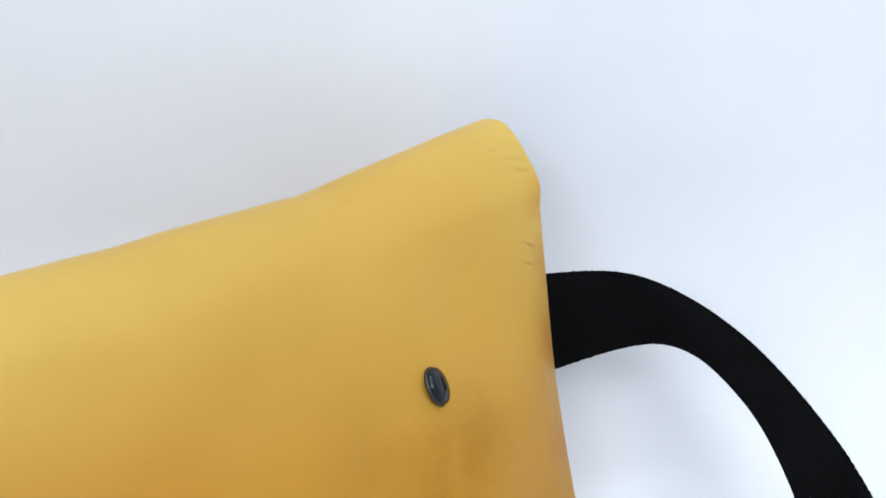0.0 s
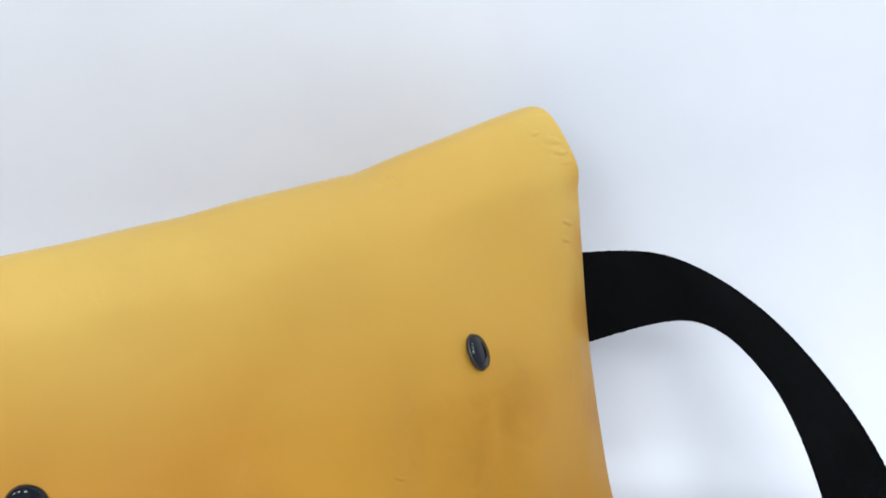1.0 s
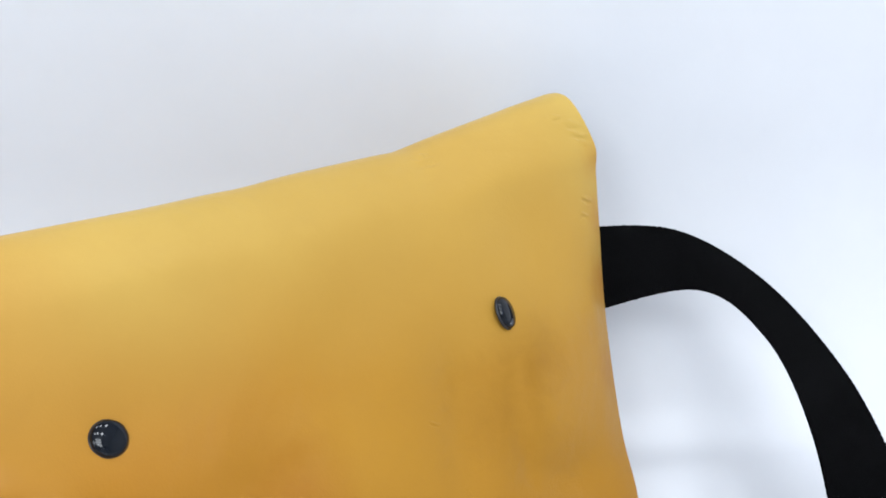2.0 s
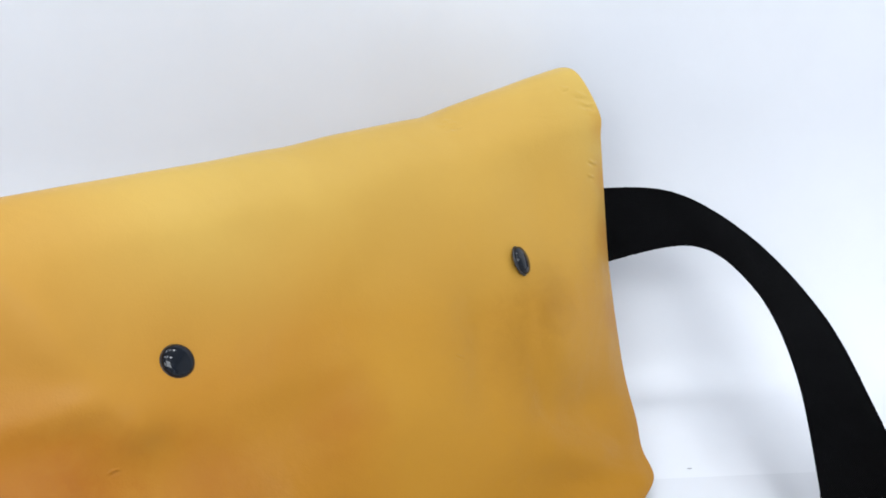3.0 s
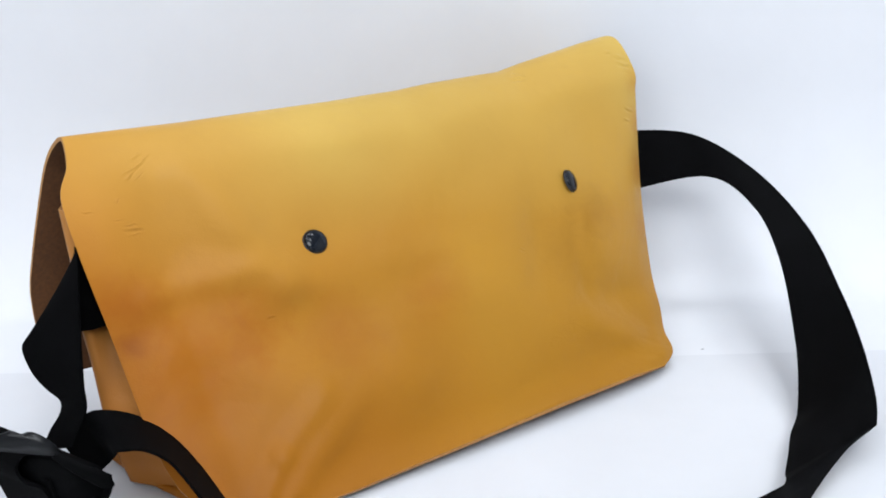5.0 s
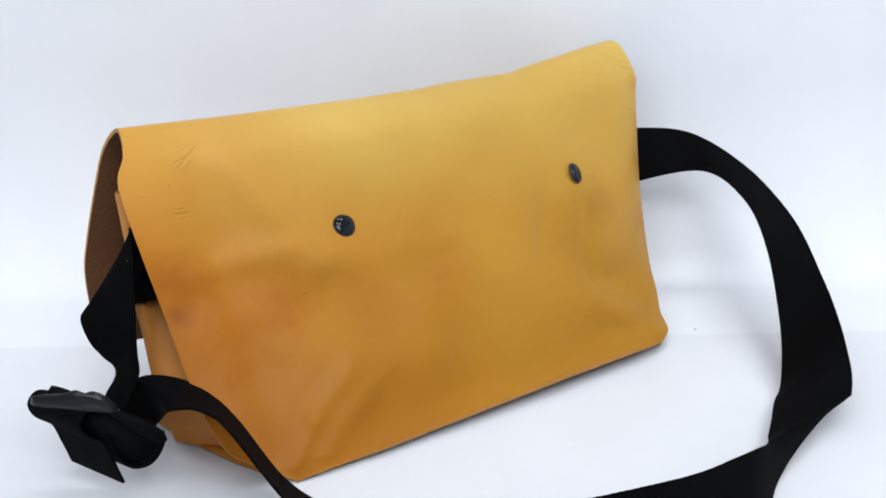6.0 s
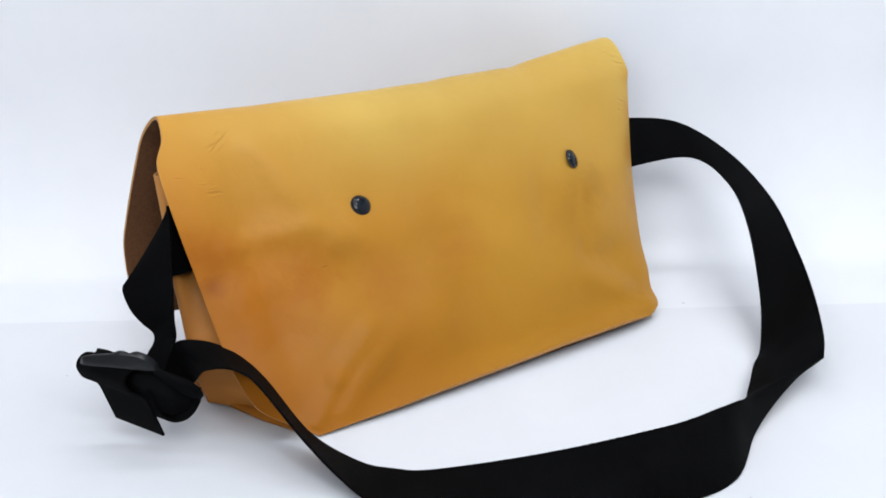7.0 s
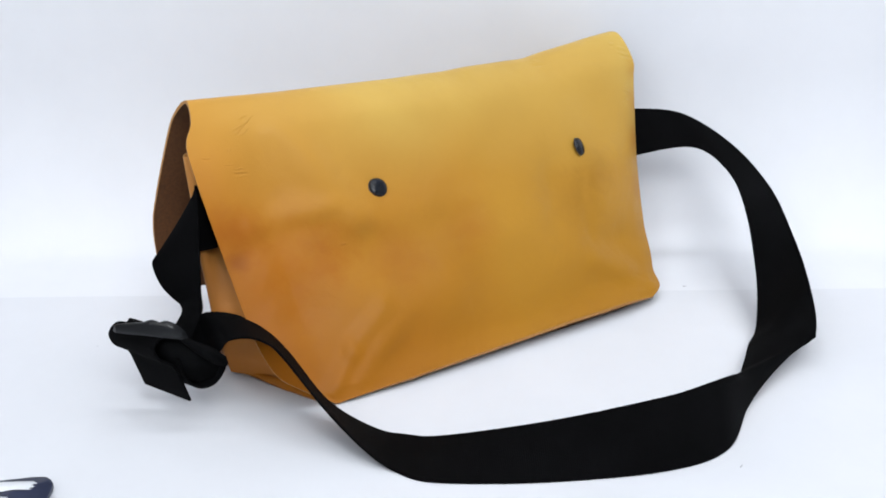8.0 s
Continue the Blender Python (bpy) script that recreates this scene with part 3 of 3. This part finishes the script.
def snap(best, lean):
    """A domed press stud on a thin rim, set square on the leather."""
    p = Vector(sheet_point(*best))
    a = Vector(sheet_point(best[0] + 0.02, best[1])) - Vector(sheet_point(best[0] - 0.02, best[1]))
    b = Vector(sheet_point(best[0], best[1] + 0.2)) - Vector(sheet_point(best[0], best[1] - 0.2))
    n = (a.cross(b).normalized() + Vector(lean)).normalized()
    a = (a - n * a.dot(n)).normalized()
    m = basis(p + n * 0.0012, a, n.cross(a), n)
    R = 0.0076
    cap = part("snap", lathe([(0, -0.001), (R * 0.8, -0.001), (R, 0.0004), (R * 0.985, 0.0013)] + [(R * 0.97 * math.cos(t), 0.0014 + 0.0022 * math.sin(t)) for t in np.linspace(0.05, math.pi / 2, 10)], m), ENAMEL, bag, "glossy black domed snap cap")
    part("rim", lathe([(R * 0.9, -0.0008), (R * 1.05, -0.0006), (R * 1.07, 0.0), (R * 1.04, 0.0006), (R * 0.95, 0.0008)], m), RIM, cap)
    return p


snap((0.3355, 5.905), (0.02, 0, -0.02))
snap((0.8015, 5.83), (0.62, 0, -0.04))

# ---------------------------------------------------------------- strap
STRAP_FRONT = (
    (-0.0827, 0.0789, 0.0527, -0.0654, 0.0950, 0.0081),
    (-0.0716, 0.0788, 0.0591, -0.0496, 0.0908, 0.0204),
    (-0.0591, 0.0746, 0.0616, -0.0643, 0.0344, 0.0563),
    (-0.0436, 0.0611, 0.0594, -0.0574, 0.0160, 0.0644),
    (-0.0320, 0.0425, 0.0520, -0.0505, 0.0001, 0.0645),
    (-0.0248, 0.0223, 0.0410, -0.0465, -0.0152, 0.0594),
    (-0.014, -0.014, 0.015, -0.035, -0.052, 0.032),
    (0.004, -0.045, 0.002, -0.023, -0.081, 0.012),
    (0.018, -0.067, 0.002, -0.012, -0.102, 0.002),
    (0.034, -0.092, 0.008, 0.003, -0.127, 0.001),
    (0.090, -0.138, 0.023, 0.063, -0.168, 0.001),
    (0.151, -0.180, 0.041, 0.134, -0.201, 0.001),
    (0.1894, -0.1828, 0.0412, 0.1840, -0.2045, 0.0012),
    (0.2108, -0.1798, 0.0383, 0.2310, -0.1760, 0.0050),
    (0.2253, -0.1717, 0.0318, 0.2620, -0.1630, 0.0110),
    (0.2361, -0.1636, 0.0257, 0.2990, -0.1520, 0.0170),
)
STRAP_RISE = (
    (0.2449, -0.1564, 0.0204, 0.3230, -0.1500, 0.0218),
    (0.2509, -0.1501, 0.0176, 0.3250, -0.1508, 0.0250),
    (0.2696, -0.1356, 0.0166, 0.3330, -0.1440, 0.0310),
    (0.2890, -0.1200, 0.0150, 0.3420, -0.1330, 0.0380),
    (0.3150, -0.1020, 0.0150, 0.3500, -0.1180, 0.0520),
    (0.3390, -0.0763, 0.0392, 0.3769, -0.0778, 0.0661),
    (0.3614, -0.0399, 0.0788, 0.4063, -0.0216, 0.0866),
    (0.3960, 0.0185, 0.0936, 0.4264, 0.0447, 0.1038),
    (0.3940, 0.0619, 0.1041, 0.3979, 0.0808, 0.1294),
    (0.3431, 0.0853, 0.0990, 0.3534, 0.1019, 0.1368),
    (0.3180, 0.0880, 0.0975, 0.3250, 0.1000, 0.1412),
)
part("shoulder_strap", ribbon(STRAP_FRONT + STRAP_RISE, 1501, 9, 0.0016, 0.00045), [WEBBING], bag, "wide black woven webbing strap curling over the paper")

STRAP_END = (
    (-0.0224, 0.1181, 0.1469, -0.0174, 0.1063, 0.0999),
    (-0.0460, 0.1101, 0.1470, -0.0455, 0.0986, 0.1001),
    (-0.0464, 0.1132, 0.1449, -0.0616, 0.1058, 0.0990),
    (-0.0471, 0.1107, 0.1440, -0.0759, 0.1119, 0.0981),
    (-0.0485, 0.1061, 0.1408, -0.0820, 0.1158, 0.0956),
    (-0.0533, 0.0962, 0.1296, -0.0845, 0.1156, 0.0918),
    (-0.0576, 0.0883, 0.1157, -0.0841, 0.1134, 0.0853),
    (-0.0611, 0.0819, 0.1033, -0.0819, 0.1092, 0.0767),
    (-0.0632, 0.0791, 0.0894, -0.0774, 0.1038, 0.0689),
    (-0.0646, 0.0778, 0.0769, -0.0726, 0.0990, 0.0626),
    (-0.0654, 0.0761, 0.0643, -0.0766, 0.0876, 0.0603),
    (-0.0723, 0.0742, 0.0539, -0.0863, 0.0798, 0.0552),
    (-0.0775, 0.0722, 0.0458, -0.0921, 0.0783, 0.0470),
)
part("strap_end", ribbon(STRAP_END, 361, 9, 0.0016, 0.0003), [WEBBING], bag, "short black webbing tail folded down to the buckle")

# ---------------------------------------------------------------- buckle
O = Vector((-0.0975, 0.065, 0.045))
AX = (SIDE * 0.82 - FWD * 0.57).normalized()          # along the buckle's bars


def at_buckle(px, py, along=0.0):
    """A place on the buckle by its offset across and up, and along the bars."""
    return O + SIDE * (px - 298 + (623 - py) * 0.11) / 2480 + UP * (623 - py) / 2250 + AX * along


def at_front(px, py, along):
    """The same, for a spot that lies in front of that offset by the stretch along the bars."""
    return at_buckle(px - along * 1714, py - along * 645, along)


def loop_path(places, width, steps=70):
    pts = [tuple(at_buckle(x, y)) + tuple(at_buckle(x, y, width)) for x, y in places]
    return ribbon(pts, steps, 7, 0.0018)


def prism(outline, start, stop, bevel=0.0008):
    """A moulded block with the given outline, drawn out along the bars."""
    bm = bmesh.new()
    f = bm.faces.new([bm.verts.new(at_buckle(x, y, start)) for x, y in outline])
    ext = bmesh.ops.extrude_face_region(bm, geom=[f])
    bmesh.ops.translate(bm, verts=[v for v in ext["geom"] if isinstance(v, bmesh.types.BMVert)], vec=AX * (stop - start))
    bmesh.ops.bevel(bm, geom=list(bm.edges), offset=bevel, segments=2, affect="EDGES", clamp_overlap=True)
    return bm


def front_plate(outline, along, thick):
    """A moulded flat piece that faces along the bars, at a stretch along them."""
    bm = bmesh.new()
    f = bm.faces.new([bm.verts.new(at_front(x, y, along)) for x, y in outline])
    ext = bmesh.ops.extrude_face_region(bm, geom=[f])
    bmesh.ops.translate(bm, verts=[v for v in ext["geom"] if isinstance(v, bmesh.types.BMVert)], vec=AX * -thick)
    bmesh.ops.bevel(bm, geom=list(bm.edges), offset=0.0004, segments=2, affect="EDGES", clamp_overlap=True)
    return bm


def bar(a, b, tall, deep, bumps=()):
    """A moulded plastic bar from a to b with a rounded, sometimes ridged, upper edge."""
    x = b - a
    ln = x.length
    x.normalize()
    z = x.cross(UP).normalized()
    out = []
    for k in range(33):
        t = k / 32
        h = tall * (0.45 + 0.55 * math.sin(math.pi * (0.06 + 0.88 * t)) ** 0.6)
        h += sum(0.0024 * math.exp(-((t - at) / 0.07) ** 2) for at in bumps)
        out.append((ln * t, h))
    out += [(ln * 0.99, -tall * 0.1), (ln * 0.5, -tall * 0.18), (ln * 0.01, -tall * 0.1)]
    return rounded_plate(out, deep, basis(a, x, z.cross(x), z), 0.0006)


buckle = part("buckle", prism(((222, 582), (262, 578), (310, 592), (318, 612), (306, 640), (276, 650), (250, 636), (232, 612)), 0.002, 0.043), [MATT], bag, "black plastic strap adjuster with webbing looped through it")
part("webbing_loop", loop_path(((300, 598), (262, 580), (232, 573), (207, 571), (194, 589), (204, 608), (227, 618), (242, 646), (257, 679)), 0.046), [WEBBING], buckle)
part("webbing_loop", loop_path(((236, 606), (246, 636), (262, 652), (280, 656), (300, 648), (315, 624), (316, 602)), 0.046), [WEBBING], buckle)
part("ridged_rail", front_plate(((209, 590), (211, 578), (230, 575), (262, 574), (268, 571), (275, 569.5), (282, 572), (287, 575.5), (293, 573), (299, 571.5), (307, 574), (318, 581), (327, 589), (332, 600), (328, 603), (315, 602.5), (290, 600), (250, 595), (225, 593)), 0.050, 0.004), [PLASTIC], buckle, "grey-black ridged plastic rail")
part("lever", front_plate(((322, 598), (333, 600), (370, 619), (386, 624), (396, 632), (401, 644), (397, 649), (384, 649), (350, 628), (324, 608)), 0.050, 0.003), [MATT], buckle, "thin black plastic lever")
part("prong", bar(at_buckle(219, 567, 0.004), at_buckle(252, 578, 0.004), 0.0022, 0.008), [MATT], buckle)

# ---------------------------------------------------------------- small things
card = tagged(new("card_box"), "flat navy blue card box with a white printed shape", "card")
CX = Vector((-0.0298, 0.0175, 0)).normalized()
CY = Vector((-CX.y, CX.x, 0))
m = basis(Vector((-0.2003, 0.0112, 0)), CX, CY, UP)
part("box", rounded_plate(((0.008, 0), (0.015, 0.0002), (0.10, 0.012), (0.10, 0.07), (0.002, 0.07), (0, 0.008), (0.0008, 0.0042), (0.0040, 0.0010)), 0.008, m @ pose(0, 0, 0.0046), 0.0022), NAVY, card)
part("print", rounded_plate(((0.012, 0.0075), (0.009, 0.0105), (0.0125, 0.0115), (0.0095, 0.0145), (0.0135, 0.0155), (0.011, 0.0175), (0.022, 0.0165), (0.034, 0.0195), (0.052, 0.016), (0.088, 0.018), (0.088, 0.0085), (0.05, 0.0065)), 0.0002, m @ pose(0, 0, 0.0089), 0.00005), WHITE_INK, card, "white ragged printed shape")
part("print", rounded_plate(((0.020, 0.034), (0.024, 0.0250), (0.034, 0.0235), (0.052, 0.0225), (0.088, 0.0225), (0.088, 0.060), (0.030, 0.060)), 0.0002, m @ pose(0, 0, 0.0089), 0.00005), WHITE_INK, card, "white ragged printed shape")


def fleck(place, length, width, turn):
    bm = bmesh.new()
    bmesh.ops.create_icosphere(bm, subdivisions=1, radius=1.0)
    bmesh.ops.transform(bm, matrix=Matrix.Translation(place) @ pose(0, 0, 0, 0, 0, turn) @ Matrix.Diagonal((length, width, 0.0003, 1)), verts=bm.verts)
    tagged(part("dust_fleck", bm, SPECK), "tiny grey fleck of dust on the white paper", "dust", "flecks on the paper")


fleck((0.178, -0.224, 0.0006), 0.0026, 0.0005, 20)
fleck((-0.1106, 0.194, 0.0006), 0.0007, 0.0004, 0)
fleck((0.3464, 0.012, 0.0006), 0.0016, 0.0004, -30)
